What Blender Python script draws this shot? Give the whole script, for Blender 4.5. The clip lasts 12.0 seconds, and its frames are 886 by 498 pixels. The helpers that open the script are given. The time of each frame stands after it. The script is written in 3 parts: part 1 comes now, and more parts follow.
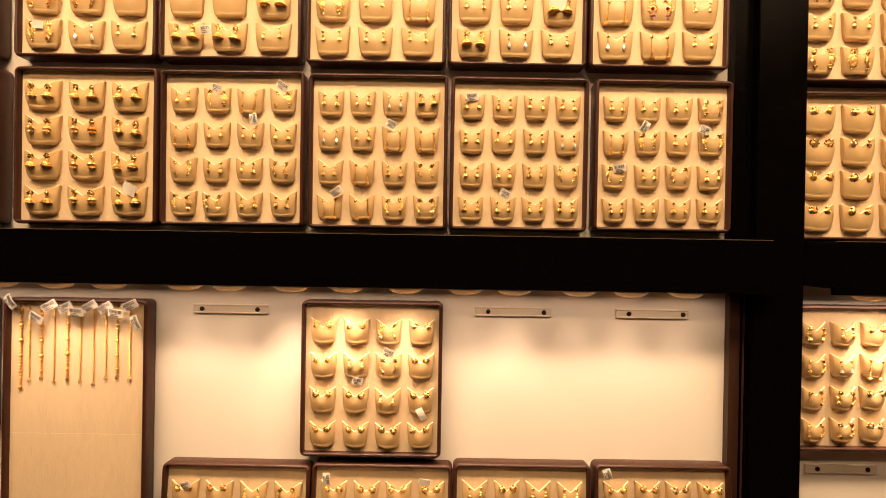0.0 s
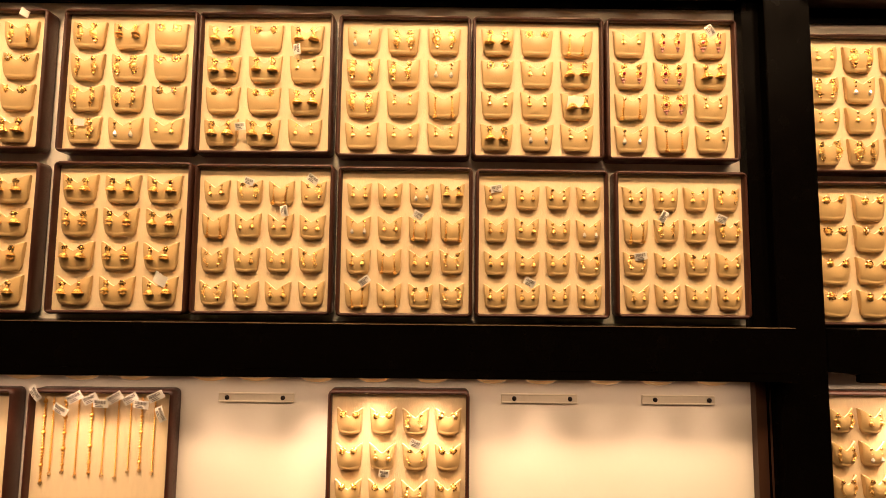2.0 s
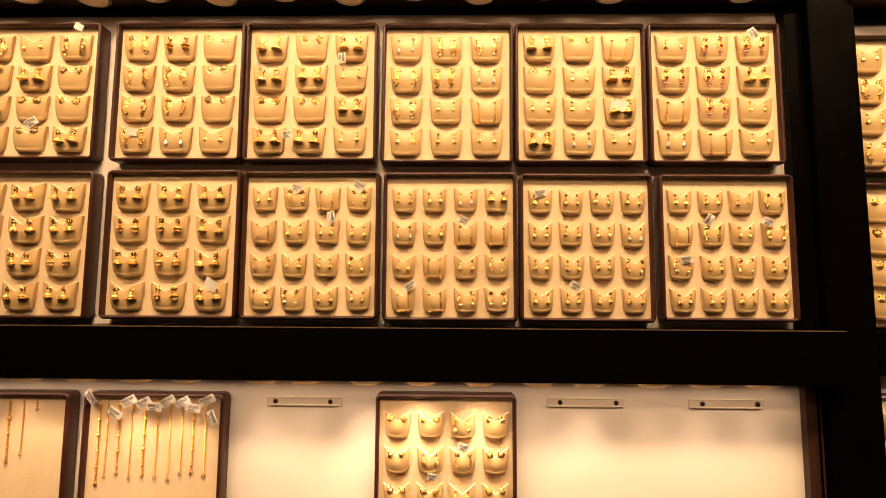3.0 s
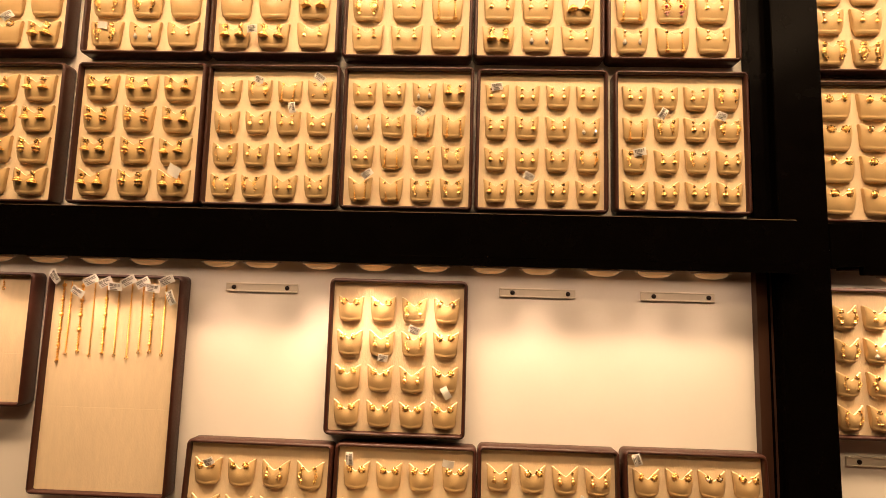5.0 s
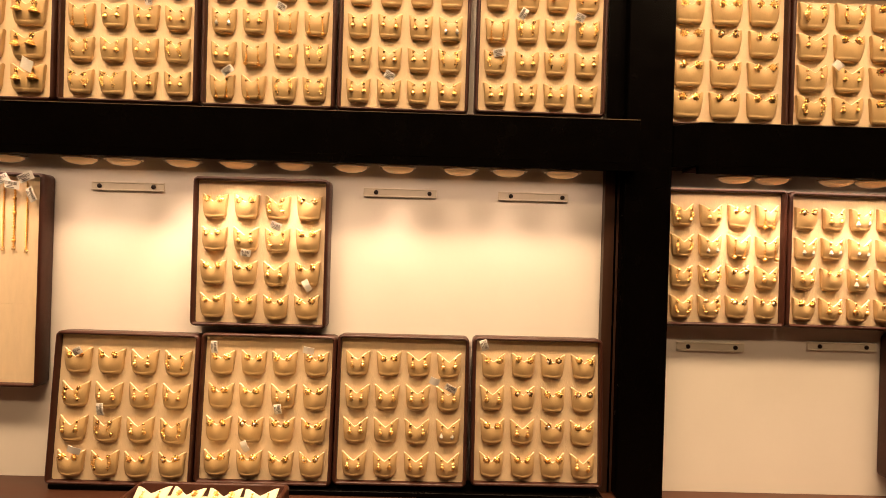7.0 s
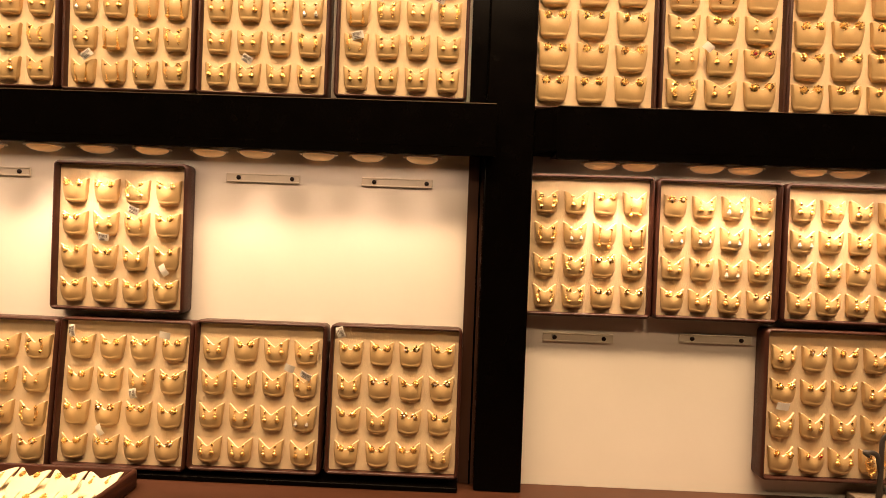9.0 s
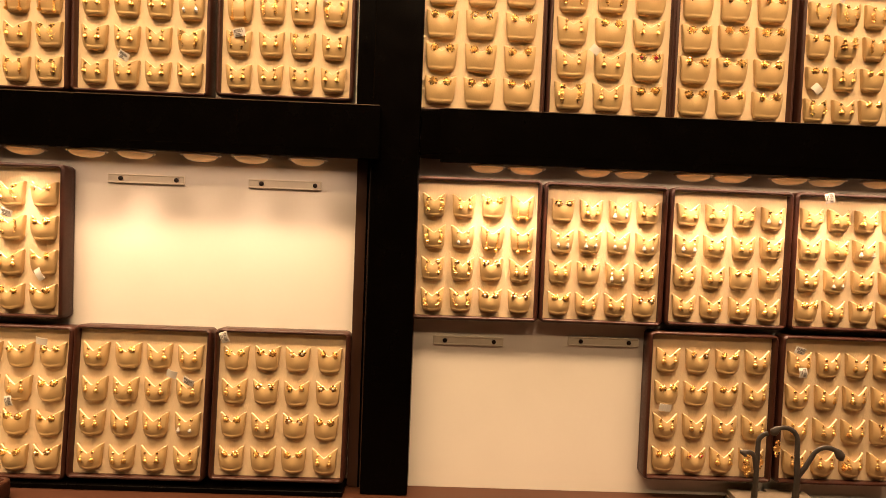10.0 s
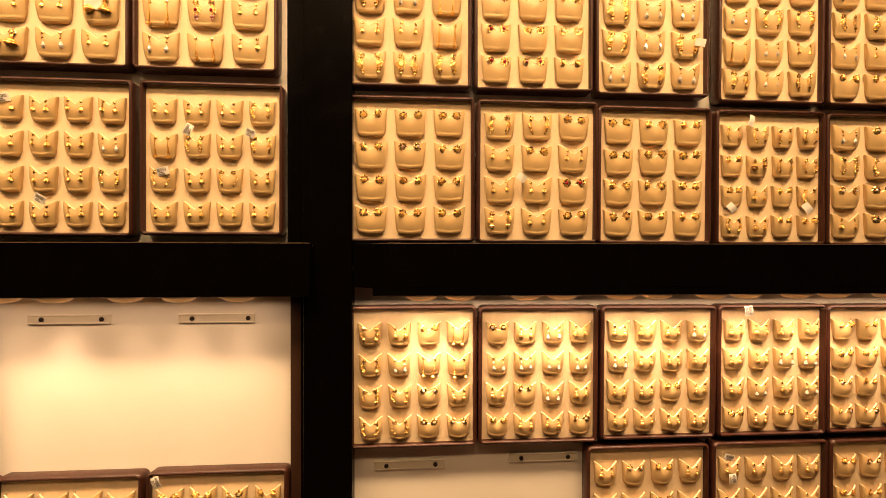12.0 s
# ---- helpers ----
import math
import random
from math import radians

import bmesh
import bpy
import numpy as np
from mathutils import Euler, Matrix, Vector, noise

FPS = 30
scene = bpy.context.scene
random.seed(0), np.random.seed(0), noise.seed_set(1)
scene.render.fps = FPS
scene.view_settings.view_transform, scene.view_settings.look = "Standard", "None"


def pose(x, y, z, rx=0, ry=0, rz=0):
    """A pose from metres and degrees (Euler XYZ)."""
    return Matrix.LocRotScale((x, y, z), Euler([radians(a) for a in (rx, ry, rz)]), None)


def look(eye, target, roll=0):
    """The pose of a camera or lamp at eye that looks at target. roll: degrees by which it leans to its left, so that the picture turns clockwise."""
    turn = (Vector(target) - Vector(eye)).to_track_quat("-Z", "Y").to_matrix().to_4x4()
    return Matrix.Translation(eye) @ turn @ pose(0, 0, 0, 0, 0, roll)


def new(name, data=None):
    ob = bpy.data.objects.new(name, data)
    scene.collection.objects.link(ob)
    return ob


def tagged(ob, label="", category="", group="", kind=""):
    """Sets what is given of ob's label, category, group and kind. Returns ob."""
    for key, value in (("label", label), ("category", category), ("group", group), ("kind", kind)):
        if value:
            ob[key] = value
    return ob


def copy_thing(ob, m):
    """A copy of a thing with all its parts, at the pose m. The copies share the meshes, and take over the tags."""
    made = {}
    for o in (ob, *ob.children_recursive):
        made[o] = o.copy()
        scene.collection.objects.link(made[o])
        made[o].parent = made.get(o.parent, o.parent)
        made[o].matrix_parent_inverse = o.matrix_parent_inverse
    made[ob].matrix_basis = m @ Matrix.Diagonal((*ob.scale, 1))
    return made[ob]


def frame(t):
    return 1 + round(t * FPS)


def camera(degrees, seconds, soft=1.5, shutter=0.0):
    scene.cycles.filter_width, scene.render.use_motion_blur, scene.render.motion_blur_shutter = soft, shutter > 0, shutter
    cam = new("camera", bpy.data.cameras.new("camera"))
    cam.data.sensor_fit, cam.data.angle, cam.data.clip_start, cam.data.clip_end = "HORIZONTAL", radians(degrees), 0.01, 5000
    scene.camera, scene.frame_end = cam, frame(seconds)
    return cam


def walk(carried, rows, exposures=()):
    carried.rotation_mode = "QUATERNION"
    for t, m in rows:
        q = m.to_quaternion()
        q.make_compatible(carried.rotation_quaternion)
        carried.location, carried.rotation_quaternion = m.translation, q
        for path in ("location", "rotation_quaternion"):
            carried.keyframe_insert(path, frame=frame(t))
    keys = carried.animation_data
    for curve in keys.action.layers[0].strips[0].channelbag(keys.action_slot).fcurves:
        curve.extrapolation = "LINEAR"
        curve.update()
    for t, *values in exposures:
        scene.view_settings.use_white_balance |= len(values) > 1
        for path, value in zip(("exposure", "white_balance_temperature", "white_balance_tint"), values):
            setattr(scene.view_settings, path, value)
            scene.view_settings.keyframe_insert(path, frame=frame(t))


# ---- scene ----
cam = camera(88.0, 12.0, soft=0.5)
PATH = [
    (0, (0.015, -0.132, 1.605), (0.011, 1.868, 1.596), 0.91),
    (0.5, (0.018, -0.138, 1.650), (0.008, 1.862, 1.666), 0.73),
    (1, (0.012, -0.144, 1.681), (0.004, 1.855, 1.737), 0.72),
    (1.5, (0.005, -0.149, 1.718), (-0.000, 1.849, 1.814), 0.64),
    (2, (-0.036, -0.149, 1.696), (-0.034, 1.845, 1.847), 0.58),
    (2.5, (-0.093, -0.155, 1.702), (-0.094, 1.839, 1.858), 0.40),
    (2.7, (-0.113, -0.158, 1.700), (-0.126, 1.836, 1.858), 0.30),
    (4.3, (0.016, -0.144, 1.591), (-0.112, 1.837, 1.833), 1.13),
    (4.5, (-0.000, -0.144, 1.554), (-0.087, 1.840, 1.790), 1.16),
    (5, (-0.002, -0.150, 1.486), (-0.074, 1.840, 1.672), 1.53),
    (5.5, (0.017, -0.150, 1.409), (-0.031, 1.845, 1.541), 1.68),
    (6, (0.053, -0.154, 1.368), (0.026, 1.843, 1.459), 1.58),
    (6.5, (0.178, -0.159, 1.374), (0.145, 1.840, 1.410), 1.68),
    (7, (0.220, -0.170, 1.385), (0.240, 1.830, 1.381), 1.64),
    (8.8, (0.452, -0.156, 1.390), (0.373, 1.843, 1.370), 2.17),
    (9, (0.505, -0.156, 1.373), (0.471, 1.844, 1.358), 2.11),
    (9.5, (0.597, -0.150, 1.391), (0.600, 1.850, 1.349), 2.15),
    (10, (0.684, -0.147, 1.404), (0.712, 1.852, 1.348), 2.19),
    (10.5, (0.708, -0.142, 1.434), (0.790, 1.855, 1.362), 2.05),
    (11, (0.721, -0.151, 1.544), (0.843, 1.842, 1.430), 0.21),
    (11.5, (0.725, -0.149, 1.587), (0.863, 1.845, 1.531), 0.16),
    (12, (0.751, -0.151, 1.622), (0.891, 1.844, 1.605), 0.13),
]
walk(cam, [(t, look(eye, target, roll)) for t, eye, target, roll in PATH], [(0, -0.10, 6450, 10), (2.5, -0.13, 6750, 10), (5.5, -0.04, 6400, 10), (9.5, 0.07, 6550, 10), (12, -0.05, 7300, 10)])

# ---- world and lamps ----
world = bpy.data.worlds.new("shop_world")
world.use_nodes = True
world.node_tree.nodes["Background"].inputs["Color"].default_value = (0.9, 0.75, 0.55, 1)
world.node_tree.nodes["Background"].inputs["Strength"].default_value = 0.05
scene.world = world
scene.view_settings.exposure = 0.0

CEILING_WATTS, REAR_WATTS, TOP_WATTS, LOW_WATTS = 88.0, 44.0, 0.24, 1.6
TOP_Z, TOP_Z_B = 2.252, 2.240       # undersides of the top beams
CEILING_Y, CEILING_Z = 0.08, 2.90   # row of shop ceiling lamps that wash the display
LOW_Z = 1.543                       # underside of the middle beam, behind its lip
TOP_X = [-1.30 + 0.125 * i for i in range(15)]
CEILING_X = [-1.15 + 0.42 * i for i in range(8)]
LOW_A_X = [-1.19, -1.09, -0.975, -0.875, -0.775, -0.672, -0.580, -0.444, -0.366, -0.255, -0.156, -0.052, 0.054, 0.141, 0.256, 0.347, 0.447]
LOW_B_X = [0.770, 0.841, 0.962, 1.032, 1.144, 1.215, 1.320, 1.390, 1.490, 1.570, 1.680, 1.760, 1.870, 1.950]
LAMP_COLOUR, LOW_COLOUR = (1.0, 0.643, 0.358), (1.0, 0.648, 0.42)
# strengths set lamp by lamp, for the brightness of wall and trays below
STRENGTH_A = [0.7, 0.6, 0.8, 0.8, 1.1, 1.3, 0.9, 1.0, 0.7, 2.1, 2.5, 2.3, 0.7, 1.4, 0.7, 1.0, 0.7]
STRENGTH_B = [2.5, 2.4, 2.0, 2.1, 1.9, 2.0, 1.9, 2.0, 2.0, 1.9, 2.0, 1.9, 2.0, 1.9]


def spot(x, y, z, watts, cone, aim_y, size=0.018, colour=LAMP_COLOUR):
    data = bpy.data.lights.new("spot", "SPOT")
    data.energy, data.color, data.spot_size, data.spot_blend, data.shadow_soft_size = watts, colour, radians(cone), 1.0, size
    lamp = new("spot", data)
    lamp.matrix_world = look((x, y, z), (x, aim_y, z - 1.0))
    return lamp


# ---- materials ----
def material(name, colour, rough=0.6, metal=0.0, vary=0.12, scale=40.0, bump=0.0, bump_scale=400.0, coat=0.0, stretch=(1, 1, 1), per_object=0.0, spec=0.5):
    m = bpy.data.materials.new(name)
    m.use_nodes = True
    nt = m.node_tree
    b = nt.nodes["Principled BSDF"]
    b.inputs["Metallic"].default_value = metal
    b.inputs["Coat Weight"].default_value = coat
    b.inputs["Specular IOR Level"].default_value = spec
    co = nt.nodes.new("ShaderNodeNewGeometry")
    mp = nt.nodes.new("ShaderNodeMapping")
    mp.inputs["Scale"].default_value = stretch
    nt.links.new(co.outputs["Position"], mp.inputs["Vector"])

    def noise_node(s, detail):
        n = nt.nodes.new("ShaderNodeTexNoise")
        n.inputs["Scale"].default_value, n.inputs["Detail"].default_value = s, detail
        nt.links.new(mp.outputs["Vector"], n.inputs["Vector"])
        return n.outputs["Fac"]

    big, fine = noise_node(scale * 0.15, 3), noise_node(scale, 6)
    mix = nt.nodes.new("ShaderNodeMath")
    mix.operation = "ADD"
    nt.links.new(big, mix.inputs[0])
    nt.links.new(fine, mix.inputs[1])
    total = mix.outputs[0]
    if per_object:
        info, mul = nt.nodes.new("ShaderNodeObjectInfo"), nt.nodes.new("ShaderNodeMath")
        mul.operation = "MULTIPLY_ADD"
        mul.inputs[1].default_value = per_object
        nt.links.new(info.outputs["Random"], mul.inputs[0])
        nt.links.new(total, mul.inputs[2])
        total = mul.outputs[0]
    span = nt.nodes.new("ShaderNodeMapRange")
    span.inputs["From Min"].default_value, span.inputs["From Max"].default_value = 0.6, 1.4 + per_object
    span.inputs["To Min"].default_value, span.inputs["To Max"].default_value = 1 - vary, 1 + vary
    nt.links.new(total, span.inputs["Value"])
    tint = nt.nodes.new("ShaderNodeMix")
    tint.data_type, tint.blend_type = "RGBA", "MULTIPLY"
    tint.inputs["Factor"].default_value = 1.0
    tint.inputs["A"].default_value = (*colour, 1)
    nt.links.new(span.outputs["Result"], tint.inputs["B"])
    nt.links.new(tint.outputs["Result"], b.inputs["Base Color"])
    gloss = nt.nodes.new("ShaderNodeMapRange")
    gloss.inputs["From Min"].default_value, gloss.inputs["From Max"].default_value = 0.3, 0.7
    gloss.inputs["To Min"].default_value, gloss.inputs["To Max"].default_value = rough * 0.85, min(1.0, rough * 1.15)
    nt.links.new(fine, gloss.inputs["Value"])
    nt.links.new(gloss.outputs["Result"], b.inputs["Roughness"])
    if bump:
        bn = nt.nodes.new("ShaderNodeBump")
        bn.inputs["Strength"].default_value, bn.inputs["Distance"].default_value = bump, 0.0008
        nt.links.new(noise_node(bump_scale, 4), bn.inputs["Height"])
        nt.links.new(bn.outputs["Normal"], b.inputs["Normal"])
    return m


def glowing(name, colour, strength):
    m = bpy.data.materials.new(name)
    m.use_nodes = True
    b = m.node_tree.nodes["Principled BSDF"]
    b.inputs["Base Color"].default_value = (*colour, 1)
    b.inputs["Roughness"].default_value = 0.35
    b.inputs["Emission Color"].default_value = (*colour, 1)
    b.inputs["Emission Strength"].default_value = strength
    return m


SUEDE = material("cream_suede", (0.77, 0.62, 0.41), 0.9, vary=0.08, scale=110, bump=0.5, bump_scale=700, stretch=(1, 1, 0.22), per_object=0.12, spec=0.2)
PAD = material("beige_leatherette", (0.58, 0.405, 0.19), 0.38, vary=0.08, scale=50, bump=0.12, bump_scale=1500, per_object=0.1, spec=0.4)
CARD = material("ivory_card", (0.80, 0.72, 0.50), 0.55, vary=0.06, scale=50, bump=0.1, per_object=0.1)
LEATHER = material("brown_leather", (0.045, 0.015, 0.009), 0.36, vary=0.3, scale=90, bump=0.3, bump_scale=1400, per_object=0.2, spec=0.4)
LAMINATE = material("black_laminate", (0.0014, 0.0010, 0.0008), 0.25, vary=0.3, scale=25, bump=0.04, bump_scale=250, spec=0.05)
EDGE = material("pale_laminate_edge", (0.10, 0.066, 0.04), 0.5, vary=0.5, scale=60)
JAMB = material("dark_walnut", (0.045, 0.020, 0.011), 0.4, vary=0.35, scale=60, stretch=(1, 1, 0.1), bump=0.1)
WALL = material("cream_paint", (0.83, 0.79, 0.715), 0.7, vary=0.035, scale=9, bump=0.08, bump_scale=500, spec=0.25)
COUNTER = material("reddish_wood", (0.052, 0.019, 0.009), 0.42, vary=0.35, scale=30, stretch=(0.12, 1, 1), bump=0.08)
RAIL = material("white_plastic", (0.72, 0.66, 0.54), 0.4, vary=0.05, scale=60)
SCREW = material("dark_screw", (0.03, 0.02, 0.015), 0.4, metal=0.6)
GOLD = material("gold", (0.97, 0.66, 0.25), 0.27, metal=1.0, vary=0.12, scale=300, per_object=0.2)
GOLD_MATT = material("matt_gold", (0.96, 0.62, 0.22), 0.36, metal=1.0, vary=0.3, scale=500, bump=0.3, bump_scale=1800, per_object=0.2)
CHAIN_GOLD = material("chain_gold", (0.80, 0.46, 0.12), 0.38, metal=1.0, vary=0.3, scale=600, per_object=0.2)
RUBY = material("ruby_stone", (0.35, 0.02, 0.03), 0.1, coat=1.0)
PINK = material("pink_bead", (0.62, 0.30, 0.26), 0.25, coat=0.5)
EMERALD = material("emerald_stone", (0.02, 0.16, 0.07), 0.1, coat=1.0)
CRYSTAL = material("clear_stone", (0.66, 0.62, 0.55), 0.06, coat=1.0, spec=1.0)
PAPER = material("white_paper", (0.80, 0.78, 0.72), 0.7, vary=0.05, scale=80)
INK = material("grey_ink", (0.22, 0.20, 0.18), 0.7)
LENS = glowing("frosted_lens", (0.80, 0.48, 0.20), 0.14)
RIM = material("lamp_rim", (0.45, 0.35, 0.24), 0.35, vary=0.05)
SOOT = material("grey_acrylic", (0.045, 0.040, 0.035), 0.4, vary=0.3, scale=80, bump=0.1)
PLINTH = material("tan_cloth", (0.17, 0.135, 0.095), 0.8, vary=0.15, scale=120, bump=0.3, bump_scale=1200)
FLOOR = material("beige_floor_tile", (0.20, 0.15, 0.11), 0.3, vary=0.12, scale=6)
ROOM = material("shop_wall_paint", (0.08, 0.055, 0.04), 0.7, vary=0.08, scale=6)


# ---- mesh helpers ----
def mesh_of(bm, name, mat, smooth=False):
    bmesh.ops.recalc_face_normals(bm, faces=bm.faces)
    me = bpy.data.meshes.new(name)
    bm.to_mesh(me)
    bm.free()
    for m in (mat if isinstance(mat, (list, tuple)) else [mat]):
        me.materials.append(m)
    if smooth:
        for p in me.polygons:
            p.use_smooth = True
    return me


def part(name, bm, mat, parent=None, label="", smooth=False):
    ob = new(name, mesh_of(bm, name, mat, smooth) if isinstance(bm, bmesh.types.BMesh) else bm)
    if parent is not None:
        ob.parent = parent
    return tagged(ob, label)


def box(bm, x0, x1, y0, y1, z0, z1, bevel=0.0, seg=2, mi=0):
    g = bmesh.ops.create_cube(bm, size=1.0)
    for v in g["verts"]:
        v.co = Vector(((x0 + x1) / 2 + v.co.x * (x1 - x0), (y0 + y1) / 2 + v.co.y * (y1 - y0), (z0 + z1) / 2 + v.co.z * (z1 - z0)))
    faces = {f for v in g["verts"] for f in v.link_faces}
    for f in faces:
        f.material_index = mi
    if bevel:
        bmesh.ops.bevel(bm, geom=list({e for f in faces for e in f.edges}), offset=bevel, segments=seg, affect="EDGES", profile=0.5)
    return bm


def one_box(x0, x1, y0, y1, z0, z1, bevel=0.0, seg=2):
    return box(bmesh.new(), x0, x1, y0, y1, z0, z1, bevel, seg)


def structure(name, bm, mat, label, category):
    return tagged(part(name, bm, mat), label, category, kind="structure")


def lathe(bm, profile, n=10, at=(0, 0, 0), axis="z", mi=0, squash=1.0):
    """A turned body from (radius, height) pairs about an axis through at."""
    rings = []
    for r, h in profile:
        ring = []
        for k in range(n):
            a = 2 * math.pi * k / n
            u, v = r * math.cos(a), r * math.sin(a) * squash
            p = (u, v, h) if axis == "z" else (u, -h, v)
            ring.append(bm.verts.new(Vector(at) + Vector(p)))
        rings.append(ring)
    for a, b in zip(rings, rings[1:]):
        for k in range(n):
            f = bm.faces.new((a[k], a[(k + 1) % n], b[(k + 1) % n], b[k]))
            f.material_index = mi
    for ring in (rings[0], rings[-1]):
        bm.faces.new(ring).material_index = mi
    return bm


def ball(bm, at, r, mi=0, sub=1, scale=(1, 1, 1)):
    g = bmesh.ops.create_icosphere(bm, subdivisions=sub, radius=r)
    for v in g["verts"]:
        v.co = Vector(at) + Vector((v.co.x * scale[0], v.co.y * scale[1], v.co.z * scale[2]))
        for f in v.link_faces:
            f.material_index = mi
    return bm


def tube(bm, pts, r, n=6, mi=0):
    """A round tube along points."""
    rings = []
    for i, p in enumerate(pts):
        p = Vector(p)
        d = (Vector(pts[min(i + 1, len(pts) - 1)]) - Vector(pts[max(i - 1, 0)])).normalized()
        side = d.cross(Vector((0, 1, 0.01))).normalized()
        up = side.cross(d)
        rr = r[i] if isinstance(r, (list, tuple)) else r
        rings.append([bm.verts.new(p + rr * (math.cos(2 * math.pi * k / n) * side + math.sin(2 * math.pi * k / n) * up)) for k in range(n)])
    for a, b in zip(rings, rings[1:]):
        for k in range(n):
            bm.faces.new((a[k], a[(k + 1) % n], b[(k + 1) % n], b[k])).material_index = mi
    bm.faces.new(rings[0]), bm.faces.new(rings[-1])
    return bm


# ---- the display wall and the shop round it ----
WALL_Y = 0.712
X0, X1 = -1.45, 2.15
structure("wall_north", one_box(X0 - 0.1, X1 + 0.1, WALL_Y, WALL_Y + 0.12, 0.0, 2.9), WALL, "cream painted back wall of the jewellery display", "wall")
structure("wall_south", one_box(X0 - 0.1, X1 + 0.1, -2.72, -2.6, 0.0, 2.9), ROOM, "plain brown shop wall", "wall")
structure("wall_west", one_box(X0 - 0.1, X0, -2.6, WALL_Y, 0.0, 2.9), ROOM, "plain brown side wall of the shop", "wall")
structure("wall_east", one_box(X1, X1 + 0.1, -2.6, WALL_Y, 0.0, 2.9), ROOM, "plain brown side wall of the shop", "wall")
structure("floor", one_box(X0 - 0.1, X1 + 0.1, -2.72, WALL_Y + 0.12, -0.1, 0.0), FLOOR, "beige tiled shop floor", "floor")
structure("ceiling", one_box(X0 - 0.1, X1 + 0.1, -2.72, WALL_Y + 0.12, 2.9, 3.0), ROOM, "plain shop ceiling", "ceiling")

BEAM_Y, BEAM_Z0, BEAM_Z1 = 0.652, LOW_Z - 0.010, 1.6245


def beam(x0, x1, cut_left, label):
    """A hollow-looking box beam; its left end may be cut back slantwise to the post."""
    bm = bmesh.new()
    xl = x0 - 0.036 if cut_left else x0
    outline = [(x0, BEAM_Y), (x1, BEAM_Y), (x1, WALL_Y - 0.0005), (xl, WALL_Y - 0.0005)]
    if cut_left:
        outline.append((xl, 0.674))
    low = [bm.verts.new((x, y, BEAM_Z0 + 0.014)) for x, y in outline]
    high = [bm.verts.new((x, y, BEAM_Z1)) for x, y in outline]
    bm.faces.new(low), bm.faces.new(high)
    n = len(outline)
    for k in range(n):
        bm.faces.new((low[k], low[(k + 1) % n], high[(k + 1) % n], high[k]))
    bmesh.ops.bevel(bm, geom=list(bm.edges), offset=0.0012, segments=1, affect="EDGES")
    ob = structure("beam", bm, LAMINATE, label, "beam")
    # thin paler strip along the beam's top front edge
    part("edge_strip", one_box(x0 + 0.002, x1 - 0.002, BEAM_Y - 0.0008, BEAM_Y + 0.004, BEAM_Z1, BEAM_Z1 + 0.0012), EDGE, ob, "pale laminate edge")
    part("soffit", one_box(x0 + 0.002, x1 - 0.03 if not cut_left else x1, BEAM_Y + 0.003, WALL_Y - 0.001, BEAM_Z0 + 0.0105, BEAM_Z0 + 0.0138), JAMB, ob, "dark wooden underside")
    part("fascia", one_box(x0 + 0.0005, x1 - 0.0005, BEAM_Y + 0.0004, BEAM_Y + 0.010, BEAM_Z0, BEAM_Z0 + 0.0152, 0.0008, 1), LAMINATE, ob, "black lip hanging below the underside")
    return ob


beam(X0, 0.578, False, "black laminate beam between upper and lower bays")
beam(0.684, X1, True, "black laminate beam with a slanted end beside the post")
structure("post", one_box(0.5615, 0.647, 0.673, WALL_Y, 0.931, 2.9, 0.0015, 1), LAMINATE, "black laminate post between the two bays", "post")
jamb = structure("trim", one_box(0.5335, 0.561, 0.698, WALL_Y, 0.931, LOW_Z), JAMB, "dark walnut jamb strip beside the post", "trim")
part("bead", one_box(0.5525, 0.556, 0.6965, 0.699, 0.931, LOW_Z), LAMINATE, jamb)
structure("trim", one_box(0.530, 0.561, 0.690, WALL_Y, BEAM_Z1, 2.9), LAMINATE, "black jamb strip of the upper bay", "trim")
# the top beam that holds the lamps over the upper row, and the panel above it
for x0, x1, tz in ((X0, 0.578, TOP_Z), (0.65, X1, TOP_Z_B)):
    top = structure("beam", one_box(x0, x1, BEAM_Y, WALL_Y - 0.0005, tz + 0.004, 2.35, 0.0012, 1), LAMINATE, "black laminate beam over the top row of trays", "beam")
    part("soffit", one_box(x0 + 0.004, x1 - 0.004, BEAM_Y + 0.003, WALL_Y - 0.001, tz, tz + 0.0038), JAMB, top, "dark wooden underside")
    # added black strip that keeps the wall above the top trays dark
    structure("panel", one_box(x0, x1, 0.7065, WALL_Y - 0.0006, 2.209 if x0 > 0 else 2.236, tz - 0.0005), LAMINATE, "black laminate strip added to darken the wall above the top trays", "panel")
    structure("panel", one_box(x0, x1, 0.690, WALL_Y - 0.0005, 2.351, 2.899), LAMINATE, "black laminate panel above the top beam", "panel")

counter = tagged(new("counter"), "reddish brown wooden counter below the display trays", "counter")
part("top", one_box(X0 + 0.002, X1 - 0.002, 0.20, WALL_Y - 0.001, 0.90, 0.93, 0.003), COUNTER, counter)
part("front_panel", one_box(X0 + 0.002, X1 - 0.002, 0.23, 0.25, 0.0, 0.8995), COUNTER, counter)
part("plinth", one_box(X0 + 0.002, X1 - 0.002, 0.26, 0.28, 0.0, 0.10), LAMINATE, counter)
structure("trim", one_box(-0.472, 0.532, 0.662, WALL_Y - 0.001, 0.9305, 0.9395, 0.001, 1), LAMINATE, "black ledge strip under the lower trays", "ledge")


